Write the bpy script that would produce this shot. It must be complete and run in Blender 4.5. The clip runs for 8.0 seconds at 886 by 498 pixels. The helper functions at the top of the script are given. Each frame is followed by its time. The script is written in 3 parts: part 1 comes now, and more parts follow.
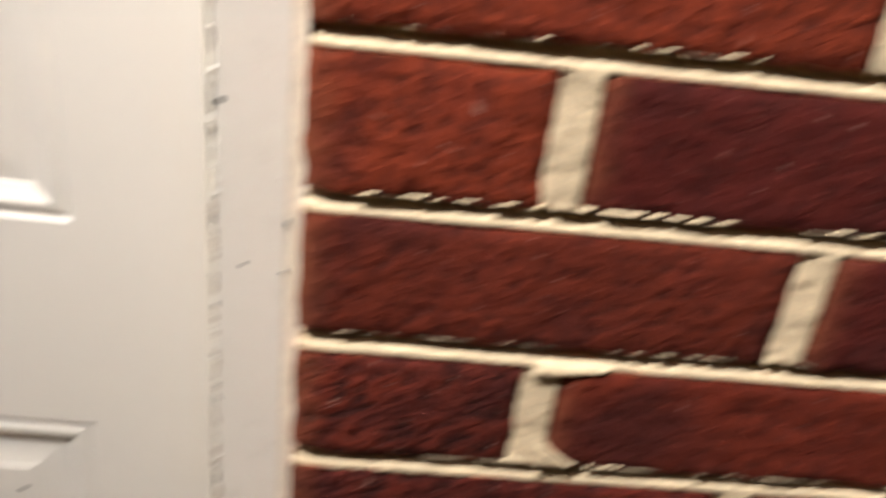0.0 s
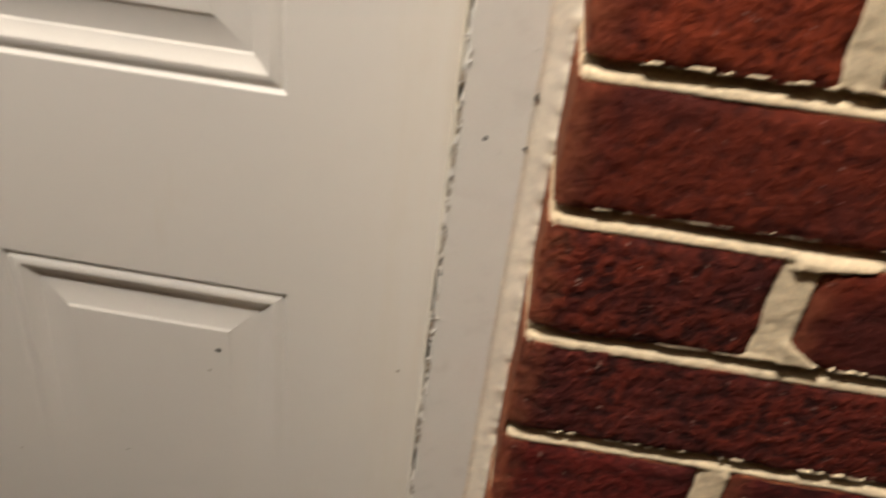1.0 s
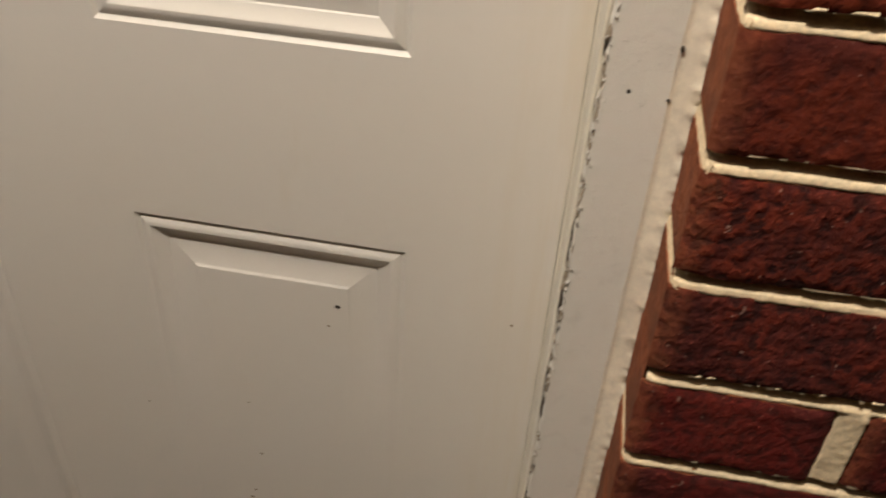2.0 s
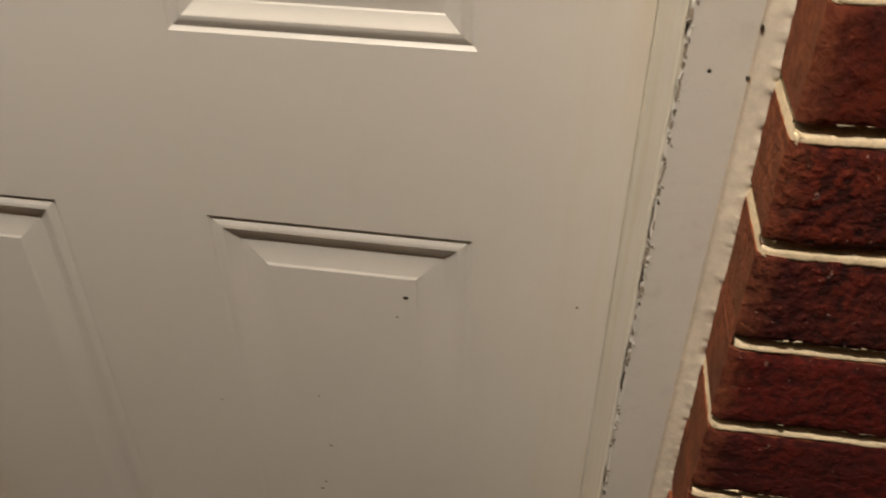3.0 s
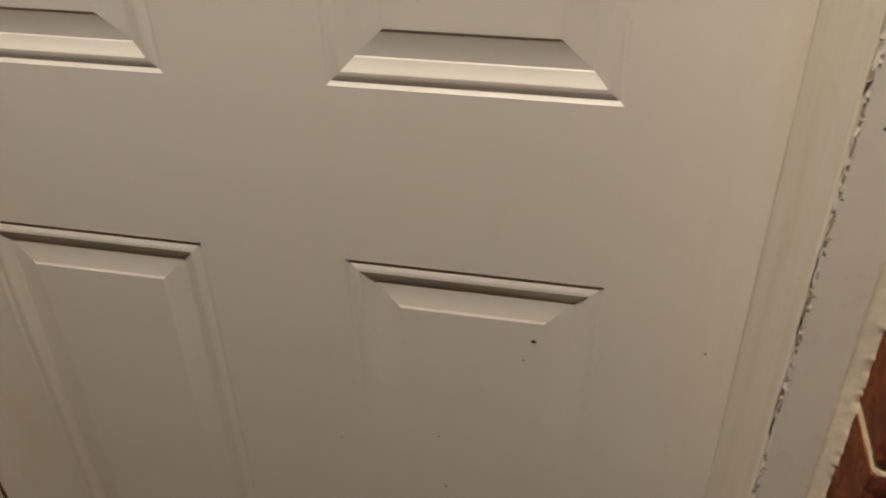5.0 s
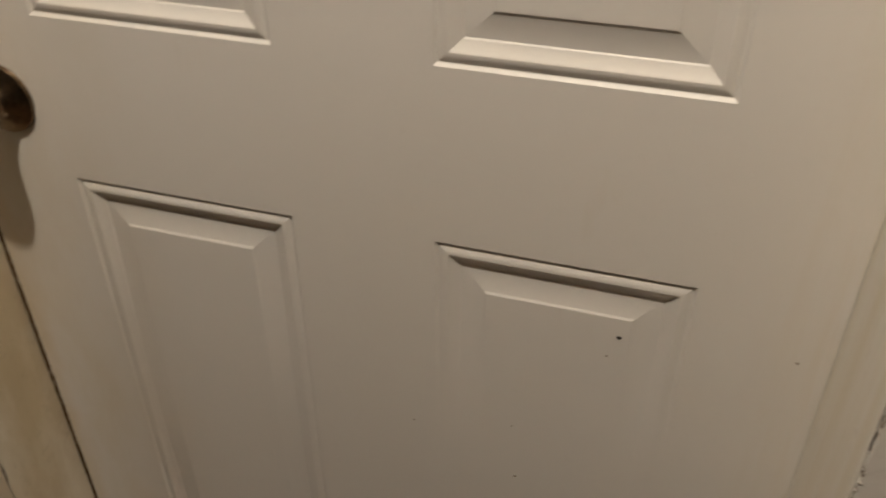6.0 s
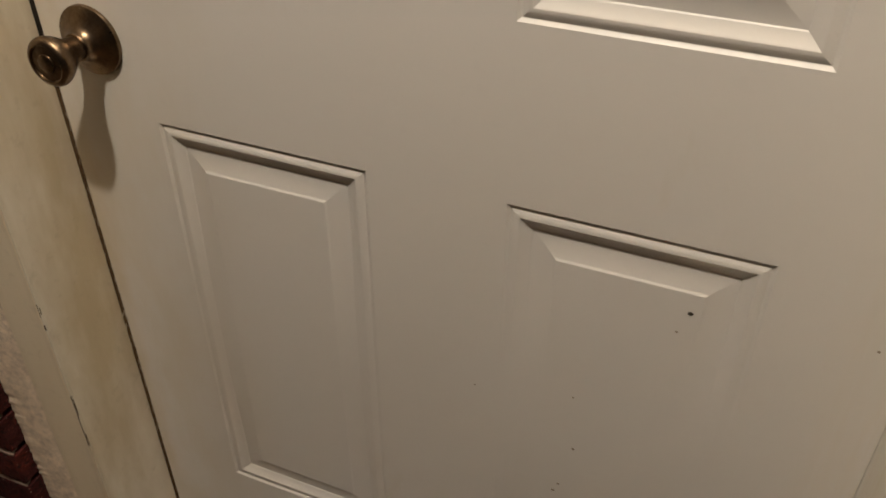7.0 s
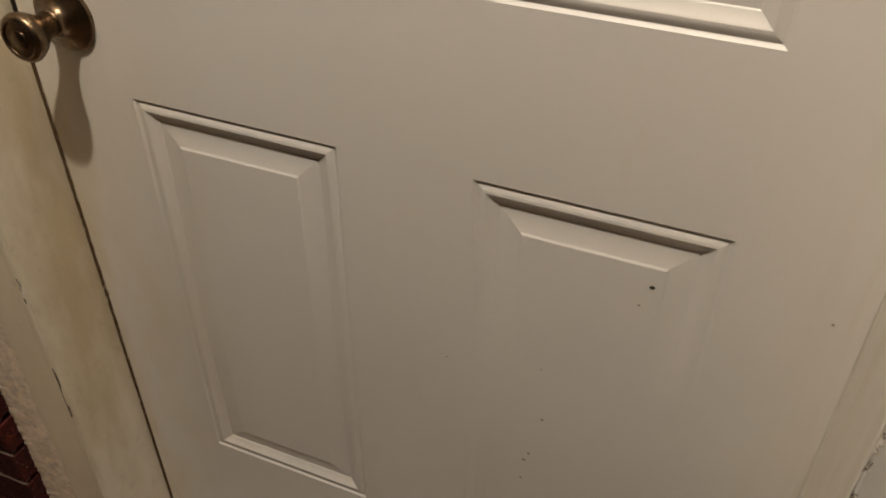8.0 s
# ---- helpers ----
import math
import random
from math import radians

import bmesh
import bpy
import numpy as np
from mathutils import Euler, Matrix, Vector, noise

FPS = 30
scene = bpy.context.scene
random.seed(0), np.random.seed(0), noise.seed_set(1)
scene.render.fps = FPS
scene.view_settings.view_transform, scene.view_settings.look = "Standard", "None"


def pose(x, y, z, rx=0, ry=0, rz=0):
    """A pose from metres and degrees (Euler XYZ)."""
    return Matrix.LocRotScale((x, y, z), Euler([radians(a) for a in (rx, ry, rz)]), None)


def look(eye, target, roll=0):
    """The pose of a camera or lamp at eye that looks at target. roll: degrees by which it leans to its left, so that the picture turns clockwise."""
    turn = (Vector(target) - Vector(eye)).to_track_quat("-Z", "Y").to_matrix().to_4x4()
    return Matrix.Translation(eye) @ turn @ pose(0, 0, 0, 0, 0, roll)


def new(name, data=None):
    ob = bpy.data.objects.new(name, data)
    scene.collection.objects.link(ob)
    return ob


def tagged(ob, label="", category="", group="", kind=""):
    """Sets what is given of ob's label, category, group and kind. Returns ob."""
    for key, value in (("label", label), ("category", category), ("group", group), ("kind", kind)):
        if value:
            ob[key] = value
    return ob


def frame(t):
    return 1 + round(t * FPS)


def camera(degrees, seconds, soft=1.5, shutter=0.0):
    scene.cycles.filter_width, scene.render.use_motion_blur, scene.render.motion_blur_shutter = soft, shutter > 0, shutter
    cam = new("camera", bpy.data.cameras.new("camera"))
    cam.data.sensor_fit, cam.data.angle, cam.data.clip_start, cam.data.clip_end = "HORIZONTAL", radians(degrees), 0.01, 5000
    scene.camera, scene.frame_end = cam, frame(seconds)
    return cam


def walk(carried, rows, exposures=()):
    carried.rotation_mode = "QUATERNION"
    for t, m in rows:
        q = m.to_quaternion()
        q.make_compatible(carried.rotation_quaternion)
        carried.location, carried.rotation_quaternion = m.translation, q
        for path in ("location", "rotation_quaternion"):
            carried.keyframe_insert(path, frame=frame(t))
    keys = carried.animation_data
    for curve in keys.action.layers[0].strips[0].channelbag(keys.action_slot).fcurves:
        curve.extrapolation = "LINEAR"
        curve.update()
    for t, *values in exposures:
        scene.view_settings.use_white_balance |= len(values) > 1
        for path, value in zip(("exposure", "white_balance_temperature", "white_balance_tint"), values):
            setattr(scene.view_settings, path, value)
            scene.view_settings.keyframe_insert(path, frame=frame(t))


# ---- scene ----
cam = camera(54.3, 8.0, soft=1.6, shutter=0.8)
PATH = [
    (0, (0.211, -0.531, 1.273), (0.353, 1.221, 0.319), 7.5),
    (0.1, (0.198, -0.526, 1.273), (0.304, 1.196, 0.26), 6.7),
    (0.2, (0.188, -0.528, 1.273), (0.295, 1.185, 0.246), 7.1),
    (0.3, (0.18, -0.533, 1.266), (0.242, 1.175, 0.228), 7.3),
    (0.5, (0.172, -0.541, 1.261), (0.165, 1.157, 0.205), 8.0),
    (1, (0.15, -0.536, 1.248), (0.061, 1.096, 0.096), 7.3),
    (1.2, (0.139, -0.531, 1.244), (0.017, 1.075, 0.06), 6.5),
    (1.5, (0.132, -0.546, 1.244), (-0.054, 1.041, 0.042), 5.1),
    (1.7, (0.125, -0.552, 1.248), (-0.083, 1.022, 0.032), 4.5),
    (2.8, (0.076, -0.588, 1.25), (-0.166, 0.971, 0.021), 0.8),
    (3, (0.072, -0.591, 1.256), (-0.186, 0.965, 0.025), 0.0),
    (3.5, (0.05, -0.598, 1.266), (-0.238, 0.961, 0.046), -1.0),
    (4, (0.022, -0.609, 1.269), (-0.285, 0.965, 0.075), -1.1),
    (4.2, (0.022, -0.605, 1.272), (-0.31, 0.971, 0.085), -1.5),
    (5.3, (-0.014, -0.63, 1.278), (-0.406, 0.962, 0.133), -1.3),
    (5.5, (-0.021, -0.622, 1.284), (-0.435, 0.949, 0.118), -1.2),
    (6, (-0.035, -0.634, 1.269), (-0.523, 0.917, 0.104), -0.2),
    (6.5, (-0.04, -0.632, 1.256), (-0.625, 0.868, 0.07), -0.2),
    (7, (-0.036, -0.638, 1.249), (-0.662, 0.833, 0.048), -0.0),
    (7.5, (-0.013, -0.637, 1.257), (-0.651, 0.811, 0.034), -0.3),
    (8, (-0.005, -0.638, 1.258), (-0.612, 0.803, 0.011), 0.2),
]
EXPOSURES = [(0.0, 0.95, 5750, 10), (0.5, 0.69, 5850, 10), (1.0, 0.40, 6080, 10), (1.5, 0.28, 6250, 10), (3.0, 0.08, 6400, 10), (4.0, -0.05, 6450, 10), (5.5, -0.15, 6500, 10), (6.5, -0.08, 6500, 10), (7.5, 0.0, 6500, 10), (8.0, 0.0, 6500, 10)]
walk(cam, [(t, look(eye, target, roll)) for t, eye, target, roll in PATH], EXPOSURES)

# ---- world and light: a porch at night under one ceiling lamp ----
world = bpy.data.worlds.new("night")
scene.world = world
world.use_nodes = True
world.node_tree.nodes["Background"].inputs[0].default_value = (1.0, 0.72, 0.45, 1)
world.node_tree.nodes["Background"].inputs[1].default_value = 0.008
LAMP = (-0.24, -0.72, 2.63)
lamp = bpy.data.lights.new("porch_bulb", "POINT")
lamp.energy, lamp.color, lamp.shadow_soft_size = 118.0, (1.0, 0.915, 0.79), 0.035
new("porch_bulb_light", lamp).location = LAMP

# ---- plan ----
BRICK_Y, MOULD_Y = -0.215, -0.153          # brick face, casing face; the door's face lies at y = 0
LEFT_Y, MOULD_L = -0.145, -0.114            # the same on the latch side, which stands further back
JAMB_L, JAMB_R = -0.778, 0.126             # inner faces of the jambs
OPEN_L, OPEN_R = -0.900, 0.177             # edges of the brick opening
DOOR_L, DOOR_R, DOOR_B, DOOR_T = -0.7702, 0.1245, -0.05, 1.985
FLOOR_Z, CEIL_Z, HEAD_Z = -0.14, 2.77, 1.99
SLOPE = 0.012                              # the courses rise a little away from the hinge side
PITCH, JOINT = 0.0686, 0.0108              # course height, bed joint
COURSE0 = 0.9162 - 15 * PITCH               # underside of a brick course near the floor


# ---- materials ----
def material(name, rough=0.6, metal=0.0):
    m = bpy.data.materials.new(name)
    m.use_nodes = True
    nt = m.node_tree
    b = nt.nodes["Principled BSDF"]
    b.inputs["Roughness"].default_value, b.inputs["Metallic"].default_value = rough, metal
    return m, nt, b


def node(nt, kind, **inputs):
    n = nt.nodes.new(kind)
    for k, v in inputs.items():
        n.inputs[k.replace("_", " ")].default_value = v
    return n


def coords(nt, scale=(1, 1, 1), offset=None):
    tc = nt.nodes.new("ShaderNodeTexCoord")
    mp = nt.nodes.new("ShaderNodeMapping")
    mp.inputs["Scale"].default_value = scale
    nt.links.new(tc.outputs["Object"], mp.inputs["Vector"])
    if offset is not None:
        nt.links.new(offset, mp.inputs["Location"])
    return mp.outputs[0]


def noise_tex(nt, vec, scale, detail=4.0, rough=0.55, lac=2.0):
    n = node(nt, "ShaderNodeTexNoise", Scale=scale, Detail=detail, Roughness=rough, Lacunarity=lac)
    nt.links.new(vec, n.inputs["Vector"])
    return n.outputs["Fac"]


def ramp(nt, fac, *stops):
    r = nt.nodes.new("ShaderNodeValToRGB")
    els = r.color_ramp.elements
    while len(els) < len(stops):
        els.new(0.5)
    for e, (p, c) in zip(els, stops):
        e.position, e.color = p, (*c, 1) if len(c) == 3 else c
    nt.links.new(fac, r.inputs[0])
    return r.outputs[0]


def grey(v):
    return (v, v, v)


def mix(nt, fac, a, b, mode="MIX"):
    n = nt.nodes.new("ShaderNodeMix")
    n.data_type, n.blend_type = "RGBA", mode
    for i, v in ((0, fac), (6, a), (7, b)):
        if isinstance(v, bpy.types.NodeSocket):
            nt.links.new(v, n.inputs[i])
        else:
            n.inputs[i].default_value = v if i == 0 else (*v, 1)
    return n.outputs[2]


def bump(nt, b, height, strength, distance, normal=None):
    n = node(nt, "ShaderNodeBump", Strength=strength, Distance=distance)
    nt.links.new(height, n.inputs["Height"])
    if normal is not None:
        nt.links.new(normal, n.inputs["Normal"])
    nt.links.new(n.outputs[0], b.inputs["Normal"])
    return n.outputs[0]


def axis_band(nt, axis, stops):
    """Grey levels laid along one axis of the object, in metres, as (place, level) pairs."""
    tc = nt.nodes.new("ShaderNodeTexCoord")
    sep = nt.nodes.new("ShaderNodeSeparateXYZ")
    nt.links.new(tc.outputs["Object"], sep.inputs[0])
    lo, hi = stops[0][0], stops[-1][0]
    mr = node(nt, "ShaderNodeMapRange")
    mr.inputs["From Min"].default_value, mr.inputs["From Max"].default_value = lo, hi
    nt.links.new(sep.outputs[axis], mr.inputs["Value"])
    return ramp(nt, mr.outputs[0], *[((p - lo) / (hi - lo), grey(g)) for p, g in stops])


def times(nt, a, b):
    return mix(nt, 1.0, a, b, "MULTIPLY")


def painted(name, base, dirt, dirt_from, rough, grain, specks, stretch=(1, 1, 0.35), grime=(), lumps=0.0, gloss=0.5):
    """Gloss or satin paint with faint roller grain, yellowed stains, and handling grime in bands along x."""
    m, nt, b = material(name, rough)
    b.inputs["Specular IOR Level"].default_value = gloss
    v = coords(nt)
    tall = coords(nt, stretch)
    stains = noise_tex(nt, tall, 7.0, 5.0, 0.62)
    spots = noise_tex(nt, v, 60.0, 3.0, 0.6)
    tone = ramp(nt, noise_tex(nt, v, 2.6, 2.0), (0.38, grey(0)), (0.66, grey(0.35)))
    base = mix(nt, tone, base, tuple(0.55 * p + 0.45 * q for p, q in zip(base, dirt)))
    c = mix(nt, ramp(nt, stains, (dirt_from, grey(0)), (dirt_from + 0.22, grey(1))), base, dirt)
    c = mix(nt, ramp(nt, spots, (0.28, grey(specks)), (0.42, grey(0))), c, tuple(0.62 * q for q in dirt))
    for stops, shape, color in grime:
        cloud = noise_tex(nt, coords(nt, shape), 9.0, 5.0, 0.6)
        c = mix(nt, times(nt, axis_band(nt, 0, stops), ramp(nt, cloud, (0.36, grey(0)), (0.64, grey(1)))), c, color)
    nt.links.new(c, b.inputs["Base Color"])
    nt.links.new(ramp(nt, stains, (0.3, grey(rough - 0.06)), (0.75, grey(rough + 0.14))), b.inputs["Roughness"])
    n1 = bump(nt, b, noise_tex(nt, v, 1400.0, 2.0), grain, 0.0004)
    n1 = bump(nt, b, noise_tex(nt, v, 34.0 if grain < 0.3 else 130.0, 3.0), 0.10 if grain < 0.3 else 0.22, 0.002, n1)
    if lumps:
        pimples = ramp(nt, noise_tex(nt, coords(nt, (1, 1, 1.5)), 210.0, 2.0), (0.65, grey(0)), (0.78, grey(1)))
        bump(nt, b, pimples, lumps, 0.0012, n1)
    return m


HAND_GRIME = ((-0.775, 0.9), (-0.762, 0.75), (-0.735, 0.5), (-0.690, 0.32), (-0.620, 0.18), (-0.52, 0.0))
HINGE_STREAKS = ((0.050, 0.0), (0.085, 0.14), (0.105, 0.10), (0.115, 0.35), (0.125, 0.35))
YELLOW, BROWN = (0.56, 0.45, 0.27), (0.40, 0.30, 0.17)
DOOR_PAINT = painted("door_paint", (0.70, 0.665, 0.615), (0.62, 0.56, 0.46), 0.62, 0.36, 0.06, 0.03, gloss=0.5,
                     grime=((HAND_GRIME, (1, 1, 0.4), YELLOW), (HINGE_STREAKS, (5, 1, 0.4), YELLOW)))
LATCH_CASING = painted("latch_casing_paint", (0.90, 0.785, 0.59), (0.70, 0.58, 0.39), 0.60, 0.5, 0.2, 0.15, lumps=0.35,
                       grime=((((-0.85, 0.3), (-0.83, 0.08), (-0.79, 0.08), (-0.778, 0.5)), (1.5, 1, 0.3), BROWN),))
LATCH_PAINT = painted("latch_side_paint", (0.80, 0.745, 0.63), (0.58, 0.49, 0.33), 0.46, 0.45, 0.2, 0.25, lumps=0.25,
                      grime=((((-0.82, 0.22), (-0.77, 0.22)), (1, 1, 0.5), YELLOW), (((-0.82, 0.22), (-0.77, 0.22)), (3, 3, 0.9), BROWN)))
JAMB_PAINT = painted("jamb_paint", (0.84, 0.80, 0.725), (0.70, 0.63, 0.50), 0.55, 0.42, 0.12, 0.15,
                     grime=((((0.10, 0.55), (0.13, 0.55)), (1, 3, 0.15), (0.70, 0.61, 0.43)),))
MOULD_PAINT = painted("casing_paint", (0.79, 0.755, 0.685), (0.60, 0.53, 0.42), 0.58, 0.50, 0.45, 0.12, lumps=0.28)


def plain(name, color, rough, vary=0.25, scale=120.0, relief=0.3, depth=0.0006, metal=0.0):
    m, nt, b = material(name, rough, metal)
    v = coords(nt)
    f = noise_tex(nt, v, scale, 5.0, 0.65)
    big = noise_tex(nt, v, scale / 9, 3.0)
    c = ramp(nt, f, (0.3, tuple(q * (1 - vary) for q in color)), (0.7, tuple(min(1, q * (1 + vary * 0.7)) for q in color)))
    c = mix(nt, ramp(nt, big, (0.42, grey(0)), (0.7, grey(0.45))), c, tuple(q * 0.72 for q in color))
    nt.links.new(c, b.inputs["Base Color"])
    b.inputs["Specular IOR Level"].default_value = 0.5 if metal or rough < 0.75 else 0.15
    bump(nt, b, f, relief, depth)
    return m


MORTAR = plain("mortar", (0.76, 0.61, 0.405), 0.92, 0.22, 420.0, 0.5, 0.0007)
CAULK = plain("caulk", (0.82, 0.725, 0.585), 0.6, 0.16, 160.0, 0.45, 0.0010)
SHADOW_STRIP = plain("gap_shade_strip", (0.018, 0.014, 0.010), 0.85, 0.3, 90.0)
DARK_MORTAR = plain("dark_mortar", (0.30, 0.22, 0.17), 0.92, 0.3, 300.0, 0.6, 0.0010)
FOAM = plain("weather_foam", (0.10, 0.060, 0.028), 0.9, 0.4, 80.0)
OLD_CAULK = plain("old_caulk", (0.82, 0.67, 0.51), 0.8, 0.35, 90.0, 0.5, 0.001)
GAP = plain("gap_dirt", (0.13, 0.105, 0.08), 0.95, 0.5, 300.0)
STAIN = plain("stain", (0.34, 0.28, 0.21), 0.7, 0.3, 900.0)
CHIP_DIRT = plain("chip_dirt", (0.42, 0.345, 0.26), 0.9, 0.5, 700.0)
SPECK = plain("speck", (0.06, 0.05, 0.04), 0.8, 0.4, 900.0)
CONCRETE = plain("concrete", (0.115, 0.072, 0.04), 0.9, 0.2, 60.0, 0.4, 0.001)
CEILING_PAINT = plain("ceiling_paint", (0.36, 0.30, 0.23), 0.7, 0.06, 40.0, 0.1)
SOIL = plain("lawn", (0.05, 0.07, 0.03), 0.95, 0.4, 40.0)
ALUMINIUM = plain("aluminium", (0.6, 0.58, 0.55), 0.35, 0.1, 200.0, 0.1, 0.0002, 1.0)


def brick_material(name, skin):
    """skin: the sanded, dark-fired face; without it the orange body of the clay."""
    m, nt, b = material(name, 0.9)
    info = nt.nodes.new("ShaderNodeObjectInfo")
    wide = node(nt, "ShaderNodeMath")
    wide.operation = "MULTIPLY"
    nt.links.new(info.outputs["Random"], wide.inputs[0])
    wide.inputs[1].default_value = 37.0
    v = coords(nt, (1, 1, 1), wide.outputs[0])
    drag = coords(nt, (1.35, 1, 0.8), wide.outputs[0])
    wide_patch = noise_tex(nt, v, 13.0, 3.0, 0.6)
    lumps = noise_tex(nt, drag, 125.0, 4.0, 0.6)
    grit = noise_tex(nt, v, 420.0, 4.0, 0.7)
    grains = node(nt, "ShaderNodeTexVoronoi", Scale=210.0, Randomness=1.0)
    warp = node(nt, "ShaderNodeTexNoise", Scale=90.0, Detail=2.0)
    nt.links.new(v, warp.inputs["Vector"])
    pushed = node(nt, "ShaderNodeVectorMath")
    pushed.operation = "MULTIPLY_ADD"
    nt.links.new(warp.outputs["Color"], pushed.inputs[0])
    pushed.inputs[1].default_value = (0.008, 0.008, 0.008)
    nt.links.new(v, pushed.inputs[2])
    nt.links.new(pushed.outputs[0], grains.inputs["Vector"])
    grain = grains.outputs["Distance"]
    chips = noise_tex(nt, v, 210.0, 2.0, 0.5)
    pores = noise_tex(nt, v, 140.0, 3.0, 0.5)
    tint, pitted = info.outputs["Color"], info.outputs["Alpha"]

    def by_brick(value):
        n = nt.nodes.new("ShaderNodeMath")
        n.operation = "MULTIPLY"
        nt.links.new(value, n.inputs[0])
        nt.links.new(pitted, n.inputs[1])
        return n.outputs[0]

    if skin:
        c = mix(nt, 1.0, tint, (1, 1, 1), "MULTIPLY")
        c = mix(nt, ramp(nt, wide_patch, (0.50, grey(0)), (0.66, grey(0.70))), c, (0.046, 0.012, 0.012))
        c = mix(nt, ramp(nt, wide_patch, (0.30, grey(0.45)), (0.44, grey(0))), c, (0.19, 0.032, 0.018))
        c = mix(nt, by_brick(ramp(nt, lumps, (0.36, grey(0.85)), (0.52, grey(0)))), c, (0.045, 0.010, 0.010))
        c = mix(nt, by_brick(ramp(nt, grain, (0.42, grey(0)), (0.75, grey(0.6)))), c, (0.055, 0.013, 0.010))
        c = mix(nt, by_brick(ramp(nt, grain, (0.05, grey(0.42)), (0.24, grey(0)))), c, (0.34, 0.085, 0.055))
        c = mix(nt, by_brick(ramp(nt, pores, (0.39, grey(0.95)), (0.46, grey(0)))), c, (0.028, 0.009, 0.008))
        c = mix(nt, ramp(nt, grit, (0.58, grey(0)), (0.72, grey(0.40))), c, (0.21, 0.050, 0.034))
        c = mix(nt, by_brick(ramp(nt, chips, (0.70, grey(0)), (0.76, grey(0.7)))), c, (0.48, 0.30, 0.23))
        worn = times(nt, axis_band(nt, 0, ((-0.001, 0.9), (0.005, 0.6), (0.016, 0.0))), ramp(nt, lumps, (0.35, grey(0.3)), (0.6, grey(1))))
        c = mix(nt, worn, c, (0.22, 0.066, 0.030))
        deep = 0.0024
    else:
        c = ramp(nt, lumps, (0.3, (0.155, 0.044, 0.020)), (0.7, (0.31, 0.098, 0.040)))
        c = mix(nt, ramp(nt, wide_patch, (0.45, grey(0)), (0.7, grey(0.6))), c, (0.12, 0.05, 0.025))
        deep = 0.002
    b.inputs["Specular IOR Level"].default_value = 0.15
    nt.links.new(c, b.inputs["Base Color"])
    n1 = bump(nt, b, by_brick(lumps), 0.9, deep)
    n1 = bump(nt, b, grit, 0.5, 0.0010, n1)
    n1 = bump(nt, b, by_brick(ramp(nt, grain, (0.0, grey(1)), (0.8, grey(0)))), 0.4, 0.0012, n1)
    bump(nt, b, by_brick(pores), 0.9, 0.0022, n1)
    return m


def far_brick_material():
    m, nt, b = material("brick_far", 0.9)
    geo = nt.nodes.new("ShaderNodeNewGeometry")
    f = noise_tex(nt, coords(nt), 120.0, 4.0, 0.6)
    c = ramp(nt, geo.outputs["Random Per Island"], (0.0, (0.20, 0.032, 0.012)), (0.5, (0.14, 0.020, 0.010)), (1.0, (0.085, 0.014, 0.012)))
    nt.links.new(mix(nt, ramp(nt, f, (0.35, grey(0.8)), (0.55, grey(0))), c, (0.03, 0.008, 0.007)), b.inputs["Base Color"])
    bump(nt, b, f, 0.8, 0.003)
    return m


BRICK_FAR = far_brick_material()
BRICK, BRICK_BODY = brick_material("brick_face", True), brick_material("brick_body", False)


def brass_material():
    m, nt, b = material("aged_brass", 0.24, 1.0)
    v = coords(nt)
    f = noise_tex(nt, v, 70.0, 5.0, 0.7)
    nt.links.new(ramp(nt, f, (0.3, (0.115, 0.075, 0.044)), (0.7, (0.27, 0.195, 0.125))), b.inputs["Base Color"])
    nt.links.new(ramp(nt, f, (0.3, grey(0.40)), (0.7, grey(0.25))), b.inputs["Roughness"])
    return m


BRASS = brass_material()
GLOW, _nt, _b = material("lamp_glass", 0.4)
_b.inputs["Base Color"].default_value = (0.9, 0.85, 0.75, 1)
_b.inputs["Emission Color"].default_value = (1.0, 0.86, 0.68, 1)
_b.inputs["Emission Strength"].default_value = 6.0


# ---- mesh helpers ----
def finish(name, bm, mat, parent=None, label="", smooth=None):
    bmesh.ops.recalc_face_normals(bm, faces=bm.faces[:])
    if smooth is not None:
        for f in bm.faces:
            f.smooth = True
        for e in bm.edges:
            e.smooth = len(e.link_faces) == 2 and e.calc_face_angle(9) < radians(smooth)
    me = bpy.data.meshes.new(name)
    bm.to_mesh(me)
    bm.free()
    me.materials.append(mat)
    ob = new(name, me)
    if parent is not None:
        ob.parent = parent
    if label:
        tagged(ob, label)
    return ob


def part(name, bm, mat, parent, label="", smooth=None):
    return finish(name, bm, mat, parent, label, smooth)


def box_bm(x0, x1, y0, y1, z0, z1, bevel=0.0):
    bm = bmesh.new()
    bmesh.ops.create_cube(bm, size=1.0, matrix=Matrix.Translation(((x0 + x1) / 2, (y0 + y1) / 2, (z0 + z1) / 2)) @ Matrix.Diagonal((x1 - x0, y1 - y0, z1 - z0, 1)))
    if bevel:
        bmesh.ops.bevel(bm, geom=bm.edges[:], offset=bevel, segments=2, affect="EDGES")
    return bm


